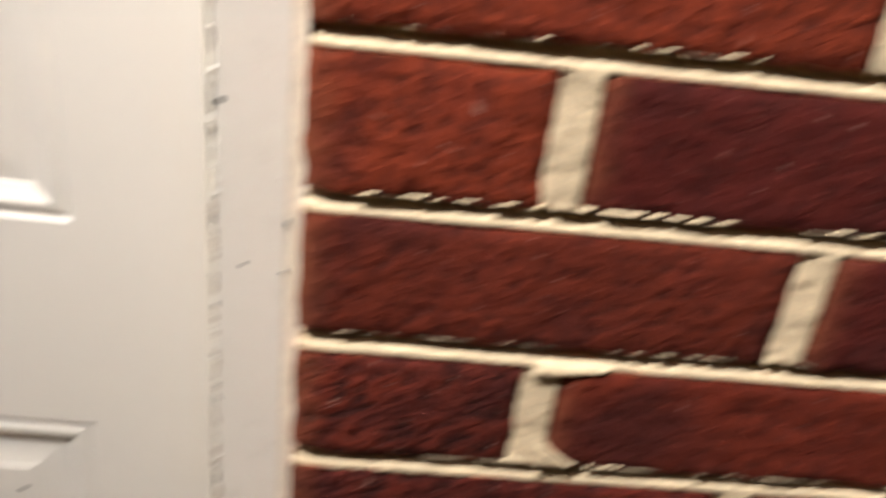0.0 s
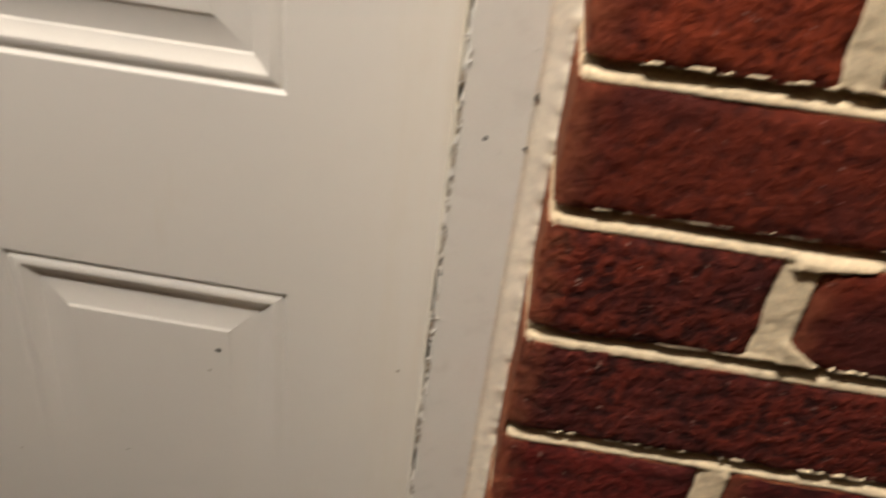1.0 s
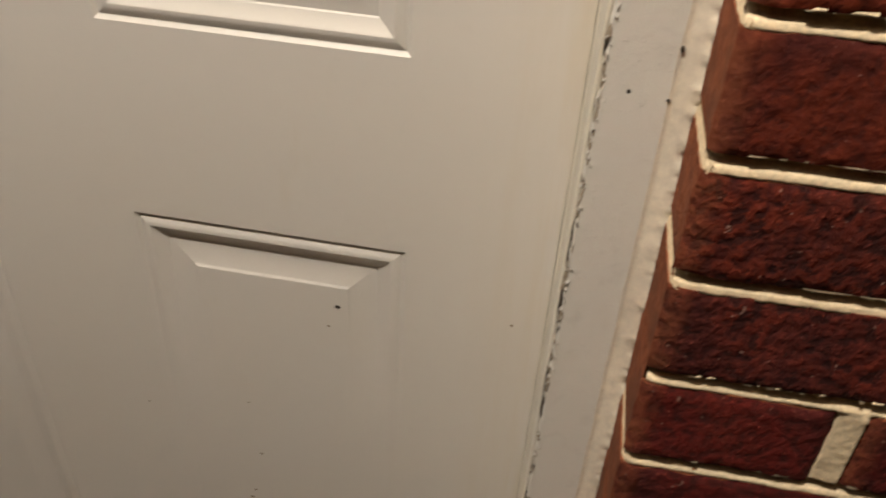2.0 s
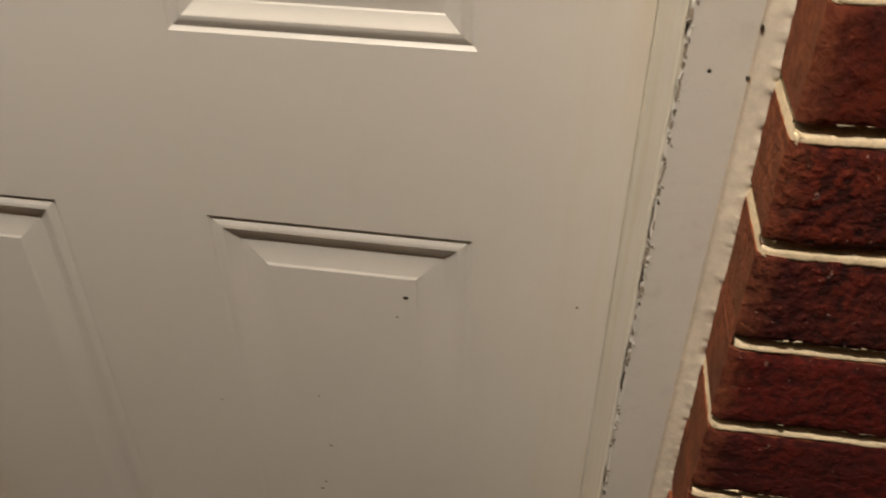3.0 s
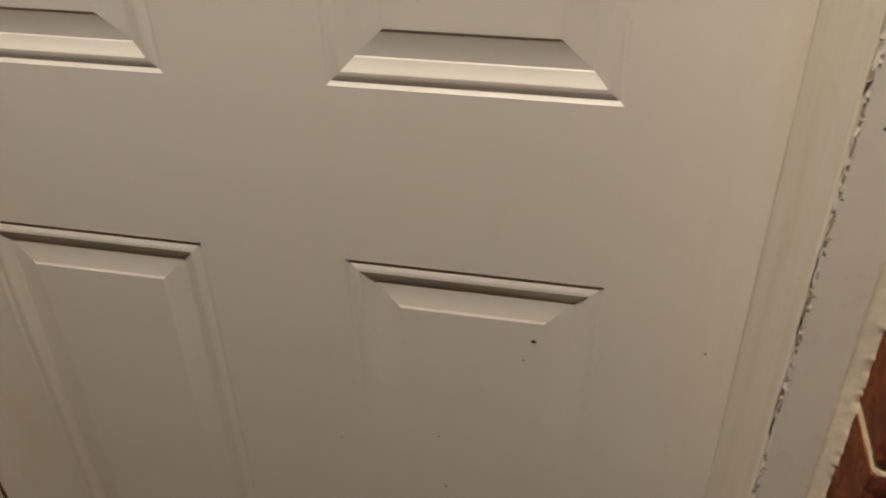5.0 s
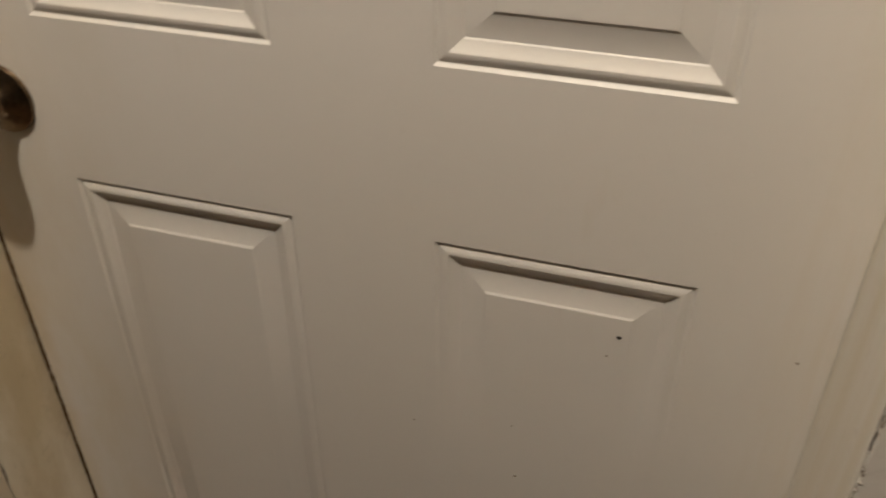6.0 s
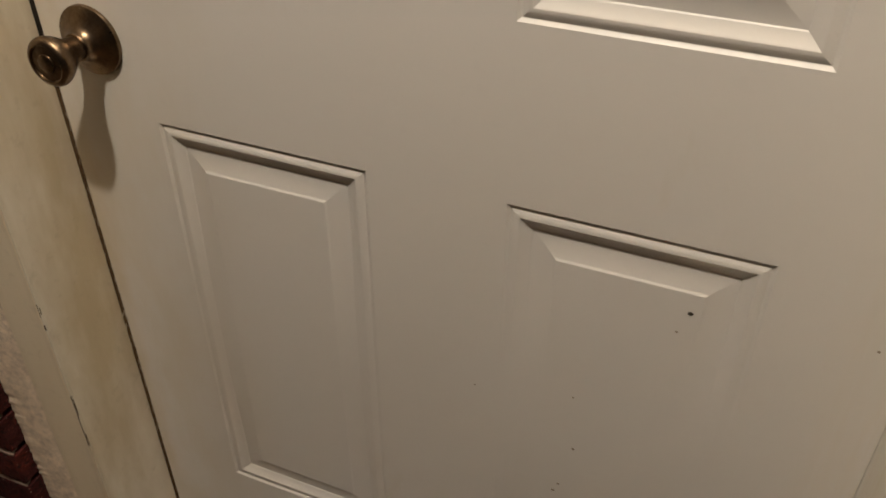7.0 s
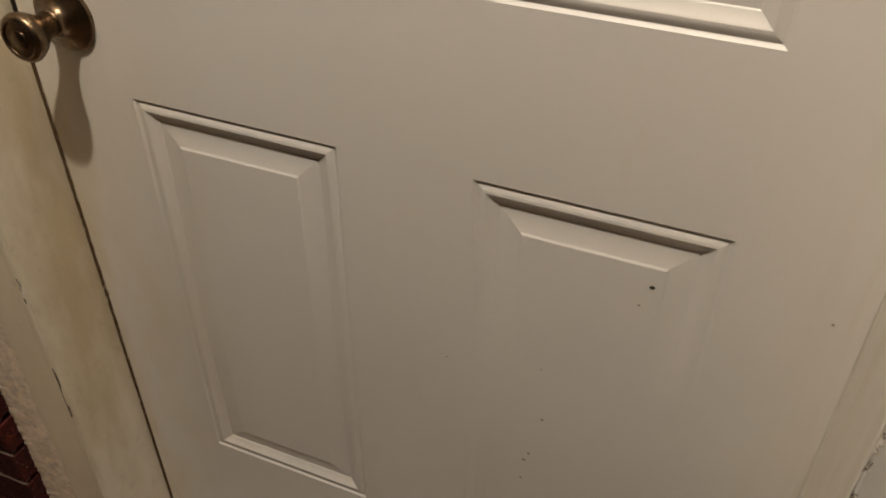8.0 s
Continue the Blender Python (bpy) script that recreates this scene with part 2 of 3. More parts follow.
def lathe(profile, origin, axis="Y", steps=48, grow=1.0):
    """Turns (radius, along) pairs round an axis; along runs towards -y for axis Y, towards +z for axis Z."""
    bm = bmesh.new()
    rings = []
    for r, a in profile:
        ring = []
        r *= grow
        for k in range(steps):
            c, s = math.cos(2 * math.pi * k / steps) * r, math.sin(2 * math.pi * k / steps) * r
            ring.append(bm.verts.new(Vector(origin) + (Vector((c, -a, s)) if axis == "Y" else Vector((c, s, a)))))
        rings.append(ring)
    for p, q in zip(rings, rings[1:]):
        for k in range(steps):
            bm.faces.new((p[k], p[(k + 1) % steps], q[(k + 1) % steps], q[k]))
    bm.faces.new(rings[0][::-1])
    bm.faces.new(rings[-1])
    return bm


def rough_at(x, y, z, size):
    return noise.noise(Vector((x, y, z)) / size)


# ---- door ----
COVE = [(13.8 + 10.6 * k / 9, -0.5 - 10.6 * (0.62 * k / 9 - 0.15 * (k / 9) ** 2)) for k in range(10)]
PROFILE = [(0, 0), (0.4, -0.35), (3.2, -2.4), (3.8, -2.55), (4.4, -2.5), (5.6, -1.7), (7.2, -1.1), (9.0, -0.65), (10.8, -0.3), (12.4, -0.1), (13.1, -0.15)]
PROFILE += COVE + [(25.6, -6.4), (26.0, -6.4), (49.2, -1.3), (51.5, -0.12), (52.4, 0), (54, 0)]   # distance from the panel's edge, height; millimetres
COLS = [(-0.640, -0.390, 0.28), (-0.243, 0.0, 0.06)]  # left, right, depth of the upright sides
ROWS_Z = [(0.217, 0.800), (0.977, 1.560), (1.690, 1.860)]


def door_slab():
    bm = bmesh.new()
    cache = {}

    def v(x, y, z):
        key = (round(x, 5), round(y, 5), round(z, 5))
        if key not in cache:
            cache[key] = bm.verts.new((x, y, z))
        return cache[key]

    xs = [DOOR_L] + [q for c in COLS for q in c[:2]] + [DOOR_R]
    zs = [DOOR_B] + [q for r in ROWS_Z for q in r] + [DOOR_T]
    for i in range(len(xs) - 1):
        for j in range(len(zs) - 1):
            if i % 2 == 1 and j % 2 == 1:
                continue
            bm.faces.new((v(xs[i], 0, zs[j]), v(xs[i + 1], 0, zs[j]), v(xs[i + 1], 0, zs[j + 1]), v(xs[i], 0, zs[j + 1])))
    for x0, x1, side in COLS:
        for z0, z1 in ROWS_Z:
            # the pressing is softer along the upright sides than along the rails
            rings = []
            for d, h in PROFILE:
                d, h = d / 1000, h / 1000
                za, zb = z0 + d, z1 - d
                fade = 0.42 * (zb - za)
                k = 0 if d == 0 or d > 0.0539 else 1
                up = []
                for n in range(9):
                    t = n / 8
                    up.append((za + fade * t, k * (1 + (side - 1) * t * t * (3 - 2 * t))))
                up += [(za + zb - z, q) for z, q in reversed(up)]
                rings.append([v(x0 + d, -h * q, z) for z, q in up] + [v(x1 - d, -h * q, z) for z, q in reversed(up)])
            for p, q in zip(rings, rings[1:]):
                for k in range(36):
                    bm.faces.new((p[k], p[(k + 1) % 36], q[(k + 1) % 36], q[k]))
            bm.faces.new(rings[-1])
    rim = [v(DOOR_L, 0, DOOR_B), v(DOOR_R, 0, DOOR_B), v(DOOR_R, 0, DOOR_T), v(DOOR_L, 0, DOOR_T)]
    back = [bm.verts.new((q.co.x, 0.044, q.co.z)) for q in rim]
    bm.faces.new(back[::-1])
    for k, (side, axis) in enumerate((("b", 2), ("r", 0), ("t", 2), ("l", 0))):
        line = sorted([q for q in cache.values() if abs(q.co[axis] - rim[k].co[axis]) < 1e-5 and abs(q.co.y) < 1e-6 and abs(q.co[axis] - rim[(k + 1) % 4].co[axis]) < 1e-5],
                      key=lambda q: q.co[2 - axis])
        ends = [back[k], back[(k + 1) % 4]]
        ends.sort(key=lambda q: -q.co[2 - axis])
        bm.faces.new(line + ends)
    return bm


door = tagged(new("door_1"), "closed white-painted six-panel front door with a brass knob", "door", kind="structure")
part("slab", door_slab(), DOOR_PAINT, door, "white painted embossed door slab with raised panels", 13)

# knob
KX, KZ = -0.704, 0.884
knob = part("door_knob", lathe([(0.0125, 0.022), (0.0130, 0.030), (0.0150, 0.037), (0.0188, 0.043), (0.0228, 0.049), (0.0252, 0.0545), (0.0262, 0.0585),
                                (0.0255, 0.0620), (0.0232, 0.0650), (0.0200, 0.0662), (0.0186, 0.0655), (0.0182, 0.0640)], (KX, 0, KZ)), BRASS, door, "aged brass tulip-shaped door knob", 40)
part("rose", lathe([(0.0378, 0.0), (0.0380, 0.0028), (0.0374, 0.0044), (0.0362, 0.0050), (0.0330, 0.0066), (0.0280, 0.0090), (0.0225, 0.0118), (0.0180, 0.0150), (0.0155, 0.0190), (0.0148, 0.0215), (0.0150, 0.0225), (0.0142, 0.0235)], (KX, 0, KZ)), BRASS, knob, "dark aged brass rose plate", 40)
part("keyhole_face", lathe([(0.0180, 0.0630), (0.0178, 0.0642), (0.0100, 0.0645), (0.0096, 0.0660), (0.0088, 0.0664), (0.001, 0.0665)], (KX, 0, KZ)), BRASS, knob, "round brass lock face", 40)

# ---- frame ----
frame_thing = tagged(new("door_frame"), "white-painted wooden door frame with casing, chipped and grimy", "door frame", kind="structure")


def wavy_strip(x_edges, y_face, depth, z0, z1, step, jag, seed, side=0):
    """An upright board with a ragged edge; x_edges: left and right, side: -1 ragged left, 1 ragged right, 2 both."""
    bm = bmesh.new()
    n = max(2, int((z1 - z0) / step))
    rows = []
    for k in range(n + 1):
        z = z0 + (z1 - z0) * k / n
        a = jag * (rough_at(seed, 3.1, z, 0.011) + 0.6 * rough_at(seed + 9, 1.7, z, 0.035))
        b = jag * (rough_at(seed + 4, 8.3, z, 0.012) + 0.6 * rough_at(seed + 2, 5.2, z, 0.04))
        x0 = x_edges[0] + (a if side in (-1, 2) else 0)
        x1 = x_edges[1] + (b if side in (1, 2) else 0)
        rows.append([bm.verts.new((x0, y_face + depth, z)), bm.verts.new((x0, y_face + 0.0012, z)), bm.verts.new((x0 + 0.0014, y_face, z)),
                     bm.verts.new((x1 - 0.0014, y_face, z)), bm.verts.new((x1, y_face + 0.0012, z)), bm.verts.new((x1, y_face + depth, z))])
    for p, q in zip(rows, rows[1:]):
        for i in range(5):
            bm.faces.new((p[i], p[i + 1], q[i + 1], q[i]))
        bm.faces.new((p[5], p[0], q[0], q[5]))
    bm.faces.new(rows[0])
    bm.faces.new(rows[-1][::-1])
    return bm


BOT = FLOOR_Z + 0.03


def corner_round(x, y, r, sx, z0, z1):
    """A quarter-round strip that fills the corner of jamb and door; sx: -1 when the jamb stands to the right."""
    bm = bmesh.new()
    ring = [(x, y)] + [(x + sx * r * (1 - math.sin(a * math.pi / 12)), y - r * (1 - math.cos(a * math.pi / 12))) for a in range(7)]
    low = [bm.verts.new((px, py, z0)) for px, py in ring]
    top = [bm.verts.new((px, py, z1)) for px, py in ring]
    for k in range(len(ring)):
        n = (k + 1) % len(ring)
        bm.faces.new((low[k], low[n], top[n], top[k]))
    bm.faces.new(low)
    bm.faces.new(top)
    return bm


def flakes(x, y, spread, z0, z1, count, seed, size):
    """Curled chips of old paint along a joint."""
    rnd = random.Random(seed)
    bm = bmesh.new()
    for _ in range(count):
        m = Matrix.Translation((x + rnd.uniform(-spread, spread), y - rnd.uniform(0, 0.0005), rnd.uniform(z0, z1)))
        m = m @ Euler((rnd.uniform(-0.7, 0.7), rnd.uniform(0, 6.3), rnd.uniform(-0.7, 0.7))).to_matrix().to_4x4()
        bmesh.ops.create_icosphere(bm, subdivisions=1, radius=1.0, matrix=m @ Matrix.Diagonal((size * rnd.uniform(0.5, 1.3), 0.0003, size * rnd.uniform(0.4, 1.0), 1)))
    return bm


part("jamb", box_bm(JAMB_R, JAMB_R + 0.030, MOULD_Y + 0.004, 0.075, BOT, HEAD_Z, 0.0008), JAMB_PAINT, frame_thing, "white painted jamb, slightly yellowed")
part("jamb_lip", wavy_strip((JAMB_R - 0.0008, JAMB_R + 0.0018), MOULD_Y + 0.0012, 0.012, BOT, HEAD_Z, 0.002, 0.0016, 21.0, 1), JAMB_PAINT, frame_thing, "chipped paint edge of the jamb", 35)
part("joint_dirt", box_bm(JAMB_R + 0.001, JAMB_R + 0.010, MOULD_Y + 0.0034, MOULD_Y + 0.0039, BOT, HEAD_Z), GAP, frame_thing, "dark dirt in the open paint joint")
part("jamb", box_bm(JAMB_L - 0.030, JAMB_L, MOULD_L + 0.004, 0.075, BOT, HEAD_Z, 0.0008), LATCH_PAINT, frame_thing, "yellowed grimy white jamb")
part("joint_filler", box_bm(JAMB_L - 0.010, JAMB_L - 0.0006, MOULD_L + 0.0006, MOULD_L + 0.0038, BOT, HEAD_Z, 0.0003), LATCH_PAINT, frame_thing, "painted filler in the joint")
for z0, z1, wide in ((0.335, 0.43, 0.0011), (0.565, 0.585, 0.0016), (0.545, 0.553, 0.0010)):
    part("crack", wavy_strip((JAMB_L - 0.0005 - wide, JAMB_L - 0.0005), MOULD_L + 0.0002, 0.002, z0, z1, 0.003, 0.0008, 33.0 + z0, 2), FOAM, frame_thing, "dark crack in the paint")
part("head_jamb", box_bm(JAMB_L - 0.030, JAMB_R + 0.030, MOULD_Y + 0.012, 0.075, HEAD_Z, HEAD_Z + 0.03, 0.001), JAMB_PAINT, frame_thing)
part("threshold", box_bm(JAMB_L + 0.001, JAMB_R - 0.001, -0.16, 0.06, FLOOR_Z + 0.02, DOOR_B - 0.006, 0.004), ALUMINIUM, frame_thing, "worn aluminium threshold")
part("weather_strip", box_bm(JAMB_L, DOOR_L - 0.0006, 0.0008, 0.03, DOOR_B, 0.815), FOAM, frame_thing, "brown weather strip in the gap")
# near-black strip fills the upper gap; the gap's shade is put into its colour
part("weather_strip", box_bm(JAMB_L, DOOR_L - 0.0006, 0.0002, 0.03, 0.8155, HEAD_Z), SHADOW_STRIP, frame_thing, "black strip standing in for the shade in the gap beside the latch")
part("corner_bead", corner_round(JAMB_R, -0.0004, 0.001, -1, BOT, HEAD_Z), JAMB_PAINT, frame_thing, "painted weather strip in the corner", 60)
part("casing", wavy_strip((JAMB_R + 0.0023, JAMB_R + 0.0395), MOULD_Y, 0.03, BOT, HEAD_Z, 0.002, 0.0017, 1.0, -1), MOULD_PAINT, frame_thing, "white casing with chipped paint edge", 35)
part("casing", wavy_strip((JAMB_L - 0.066, JAMB_L - 0.0018), MOULD_L, 0.03, BOT, HEAD_Z, 0.004, 0.0010, 5.0, 1), LATCH_CASING, frame_thing, "grimy yellowed white casing", 35)
part("head_casing", box_bm(JAMB_L - 0.066, JAMB_R + 0.0395, MOULD_Y, MOULD_Y + 0.03, HEAD_Z + 0.001, HEAD_Z + 0.041, 0.002), MOULD_PAINT, frame_thing)
tagged(part("paint_flakes", flakes(JAMB_R + 0.0026, MOULD_Y - 0.0002, 0.0022, 0.5, 1.3, 90, 3, 0.0013), MOULD_PAINT, frame_thing, "curled white paint chips along the joint"), kind="stuff")


def caulk_bm(x0, x1, y, seed, sign):
    """A tooled bead between casing and brick, ragged along the brick."""
    bm = bmesh.new()
    rows = []
    n = int((HEAD_Z - BOT) / 0.0016)
    w = abs(x1 - x0)
    for k in range(n + 1):
        z = BOT + (HEAD_Z - BOT) * k / n
        a = 0.0016 * rough_at(seed, 0.4, z, 0.010) + 0.0026 * rough_at(seed, 2.4, z, 0.045)
        teeth = 0.0016 * rough_at(seed + 3, 4.1, z, 0.0035) + 0.0010 * rough_at(seed + 5, 1.1, z, 0.008)
        edge = 0.0008 * rough_at(seed + 7, 2.4, z, 0.03)
        pts = [(-0.0016 + edge, 0.004), (-0.0012 + edge, -0.0003), (0.0003 + edge, 0.0003), (0.0022 + edge, 0.0003), (0.0042 + edge, -0.0008),
               (w * 0.62, -0.0022 + 0.0008 * rough_at(seed, z, 3.3, 0.02)), (w * 0.86 + a * 0.4, -0.0030 + a * 0.5),
               (w + 0.0008, -0.0040 + 1.1 * a + teeth), (w + 0.0016, -0.0034 + 1.1 * a + teeth), (w + 0.002, 0.006)]
        rows.append([bm.verts.new((x0 + sign * px, y + py, z)) for px, py in pts])
    for p, q in zip(rows, rows[1:]):
        for i in range(len(p) - 1):
            bm.faces.new((p[i], p[i + 1], q[i + 1], q[i]))
    return bm


part("caulk", caulk_bm(JAMB_R + 0.0385, OPEN_R, MOULD_Y, 11.0, 1), CAULK, frame_thing, "ragged cream caulk bead", 50)
part("caulk", caulk_bm(JAMB_L - 0.065, OPEN_L, MOULD_L, 15.0, -1), OLD_CAULK, frame_thing, "wide dirty brown caulk fill", 50)


def dot(x, y, z, rx, rz, seed, lump=0.00025):
    """A low lump of dirt or a filled nail head."""
    bm = bmesh.new()
    bmesh.ops.create_icosphere(bm, subdivisions=2, radius=1.0, matrix=Matrix.Translation((x, y, z)) @ Matrix.Diagonal((rx, lump, rz, 1)))
    for q in bm.verts:
        d = q.co - Vector((x, y, z))
        q.co = Vector((x, y, z)) + d * (1 + 0.35 * rough_at(d.x / rx + seed, d.z / rz, seed, 0.8))
    return bm


for k, (x, z, rx, rz) in enumerate(((0.132, 1.133, 0.0022, 0.0017), (0.143, 1.048, 0.0013, 0.0013), (0.1645, 1.074, 0.0011, 0.0017), (0.1632, 1.046, 0.0014, 0.0007), (0.1715, 1.055, 0.0014, 0.0016))):
    part("nail_hole", dot(x, MOULD_Y - (0.0004 if x > 0.16 else 0), z, rx, rz, k, 0.0008 if x > 0.16 else 0.00025), SPECK, frame_thing, "small dark nail hole")
for k, (x, z, r) in enumerate(((-0.061, 0.726, 0.0022), (-0.070, 0.701, 0.0012), (-0.151, 0.497, 0.0016), (0.096, 0.737, 0.0013), (-0.168, 0.417, 0.0018),
                               (-0.163, 0.431, 0.0014), (-0.170, 0.382, 0.0015), (-0.158, 0.576, 0.0009), (-0.269, 0.551, 0.0010))):
    part("dirt_speck", dot(x, -0.0002, z, r * 1.25, r, k + 0.5, 0.0005), SPECK if k == 0 else STAIN, door, "dark dirt speck" if k == 0 else "faint brown dirt speck")


def chips(x, y, z0, z1, count, seed, wide, tall):
    """Short bare spots along a joint where the paint has broken away, uneven in size."""
    rnd = random.Random(seed)
    bm = bmesh.new()
    for _ in range(count):
        z = rnd.uniform(z0, z1)
        size = rnd.uniform(0.45, 1.0) ** 1.6
        m = Matrix.Translation((x + rnd.uniform(-0.0007, 0.0009) + 0.0008 * rough_at(seed, 2.0, z, 0.05), y, z))
        m = m @ Euler((0, rnd.uniform(-0.35, 0.35), 0)).to_matrix().to_4x4() @ Matrix.Diagonal((wide * size * rnd.uniform(0.7, 1.2), 0.00025, tall * size, 1))
        made = bmesh.ops.create_icosphere(bm, subdivisions=1, radius=1.0, matrix=m)["verts"]
        for q in made:
            q.co.x += 0.0004 * rnd.uniform(-1, 1)
            q.co.z += 0.0006 * rnd.uniform(-1, 1)
    return bm


tagged(part("bare_spots", chips(JAMB_R + 0.0026, MOULD_Y + 0.0001, 0.45, 1.10, 72, 12, 0.0015, 0.0058), CHIP_DIRT, frame_thing, "grey-brown bare spots where paint broke away"), kind="stuff")
tagged(part("dark_chips", chips(JAMB_R + 0.0029, MOULD_Y - 0.0001, 0.45, 1.07, 22, 31, 0.0011, 0.0030), GAP, frame_thing, "dark chipped holes along the joint"), kind="stuff")
tagged(part("paint_crumbs", flakes(JAMB_R + 0.0030, MOULD_Y - 0.0003, 0.0014, 0.45, 1.32, 36, 17, 0.0012), MOULD_PAINT, frame_thing, "white crumbs of loose paint"), kind="stuff")

tagged(part("paint_drips", chips(JAMB_L + 0.0004, -0.0006, 0.20, 0.79, 34, 44, 0.0011, 0.016), LATCH_PAINT, frame_thing, "yellowed paint run into the gap"), kind="stuff")
tagged(part("grime", chips(DOOR_L - 0.0002, -0.0003, 0.20, 0.80, 60, 71, 0.0009, 0.010), STAIN, frame_thing, "brown grime along the door edge"), kind="stuff")

# ---- setting ----
finish_floor = tagged(finish("floor", box_bm(-3.0, 3.0, -2.4, 0.05, FLOOR_Z - 0.12, FLOOR_Z, 0.004), CONCRETE), "grey concrete porch floor", "floor", kind="structure")
tagged(finish("wall_inner", box_bm(JAMB_L - 0.2, JAMB_R + 0.2, 0.08, 0.12, FLOOR_Z, CEIL_Z), GAP), "dark inner side behind the door", "wall", kind="structure")
tagged(finish("ceiling", box_bm(-3.0, 3.0, -2.4, 0.05, CEIL_Z, CEIL_Z + 0.05), CEILING_PAINT), "cream-painted porch ceiling", "ceiling", kind="structure")
tagged(finish("ground", box_bm(-60, 60, -120, -2.41, FLOOR_Z - 0.4, FLOOR_Z - 0.15), SOIL), "dark lawn beyond the porch", "ground", kind="structure")
light_thing = tagged(new("porch_light"), "round porch light on the porch ceiling", "ceiling lamp")
light_thing.location = (LAMP[0], LAMP[1], CEIL_Z)
part("base", lathe([(0.05, -0.002), (0.05, -0.006), (0.04, -0.008)], (0, 0, 0), "Z"), ALUMINIUM, light_thing, "", 40)
part("shade", lathe([(0.038, -0.008), (0.042, -0.012), (0.036, -0.016), (0.01, -0.018)], (0, 0, 0), "Z"), GLOW, light_thing, "glowing frosted glass", 60)

# ---- brick wall ----
LENGTH, HEAD_JOINT, HIGH = 0.208, 0.0155, PITCH - JOINT
N_COURSES = int((CEIL_Z - COURSE0) / PITCH)


FIRST = {14: 0.1045, 16: 0.1040}             # the cut bricks at the opening differ in length


def spans(c, limit):
    """The bricks of a course, as distances from the opening's edge."""
    out, x, first = [], 0.0, True
    while x < limit:
        w = FIRST.get(c, 0.0965 if c % 2 == 0 else 0.2125) if first else LENGTH
        out.append((x, x + w))
        x, first = x + w + HEAD_JOINT, False
    return out


wall = tagged(finish("wall_north", box_bm(OPEN_R + 0.012, 3.0, BRICK_Y + 0.012, 0.05, FLOOR_Z, CEIL_Z), MORTAR), "red brick wall with cream mortar joints", "wall", kind="structure")
part("core", box_bm(-3.0, OPEN_L - 0.012, LEFT_Y + 0.012, 0.05, FLOOR_Z, CEIL_Z), MORTAR, wall)
part("core", box_bm(OPEN_L - 0.012, OPEN_R + 0.012, LEFT_Y + 0.012, 0.05, HEAD_Z + 0.045, CEIL_Z), MORTAR, wall)


def joint_depth(u, z):
    """How far the mortar lies behind the brick face at u metres from the opening's edge and height z; negative: smeared over the brick."""
    c = math.floor((z - COURSE0) / PITCH)
    zz = z - COURSE0 - c * PITCH
    grit = 0.0005 * rough_at(u, z, 1.0, 0.004) + 0.0005 * rough_at(u, z, 5.0, 0.015)
    depth = 0.007
    if zz > HIGH - 0.0008:
        t = (zz - HIGH) / JOINT + 0.07 * rough_at(u, c, 4.4, 0.009) + 0.08 * rough_at(u, c, 8.4, 0.03)                       # struck joint: deep under the upper brick, near flush below
        ease = min(1.0, max(0.0, (t - 0.42) / 0.14))
        depth = 0.0006 + 0.0042 * max(0.0, t) + 0.0062 * ease * ease * (3 - 2 * ease) + grit
        if zz < HIGH + 0.001:
            depth += 0.0006
    else:
        for a, b in spans(c, u + 0.01):
            if b - 0.0008 < u < b + HEAD_JOINT + 0.0008:
                t = (u - b) / HEAD_JOINT
                depth = 0.0026 - 0.0022 * t + grit + 0.0004 * rough_at(u, z, 9.0, 0.012)
    if u > 0.012 and zz < 0.0015 + 0.0022 * rough_at(u, c, 7.7, 0.006) and rough_at(u, c * 1.7, 3.3, 0.03) + 0.5 * rough_at(u, c, 1.3, 0.006) > -0.10:
        depth = min(depth, 0.0002 + 1.5 * grit)      # crumbs hanging on the lower arris
    if c == 16:                                       # a smeared head joint with mortar over the chipped corners
        e = u - FIRST[16] - HEAD_JOINT
        q = min(e + 0.012, 0.025 - e, 0.0050 - 0.12 * e - (HIGH - zz), HIGH - zz + 0.004) + 0.0012 * rough_at(u, 2, z, 0.007)
        if q > 0:
            depth = min(depth, 0.003 - 0.0045 * min(1.0, q / 0.0025) + grit)
        q = min(e + 0.004, 0.021 - e - 1.4 * zz, zz + 0.002) + 0.0012 * rough_at(u, 6, z, 0.007)
        if q > 0:
            depth = min(depth, 0.003 - 0.0042 * min(1.0, q / 0.0025) + grit)
    return depth


def mortar_sheet(u0, u1, z0, z1, step, place, mat):
    nu, nz = int((u1 - u0) / step), int((z1 - z0) / step)
    verts, faces = [], []
    for j in range(nz + 1):
        for i in range(nu + 1):
            u, z = u0 + (u1 - u0) * i / nu, z0 + (z1 - z0) * j / nz
            verts.append(place(u, joint_depth(u, z), z))
    for j in range(nz):
        for i in range(nu):
            k = j * (nu + 1) + i
            faces.append((k, k + 1, k + nu + 2, k + nu + 1))
    me = bpy.data.meshes.new("mortar")
    me.from_pydata(verts, [], faces)
    me.shade_smooth()
    me.materials.append(mat)
    ob = new("mortar", me)
    ob.parent = wall
    return ob


def round_corner(u, d):
    return d + 0.0030 * max(0.0, 1 - u / 0.008) ** 2


mortar_sheet(0.0015, 0.30, 0.72, 1.26, 0.0015, lambda u, d, z: (OPEN_R + u, BRICK_Y + round_corner(u, d), z + SLOPE * u), MORTAR)
# joints on the latch side get a darker mortar colour
mortar_sheet(0.0015, 0.12, 0.10, 0.62, 0.0025, lambda u, d, z: (OPEN_L - u, LEFT_Y + round_corner(u, d), z), DARK_MORTAR)


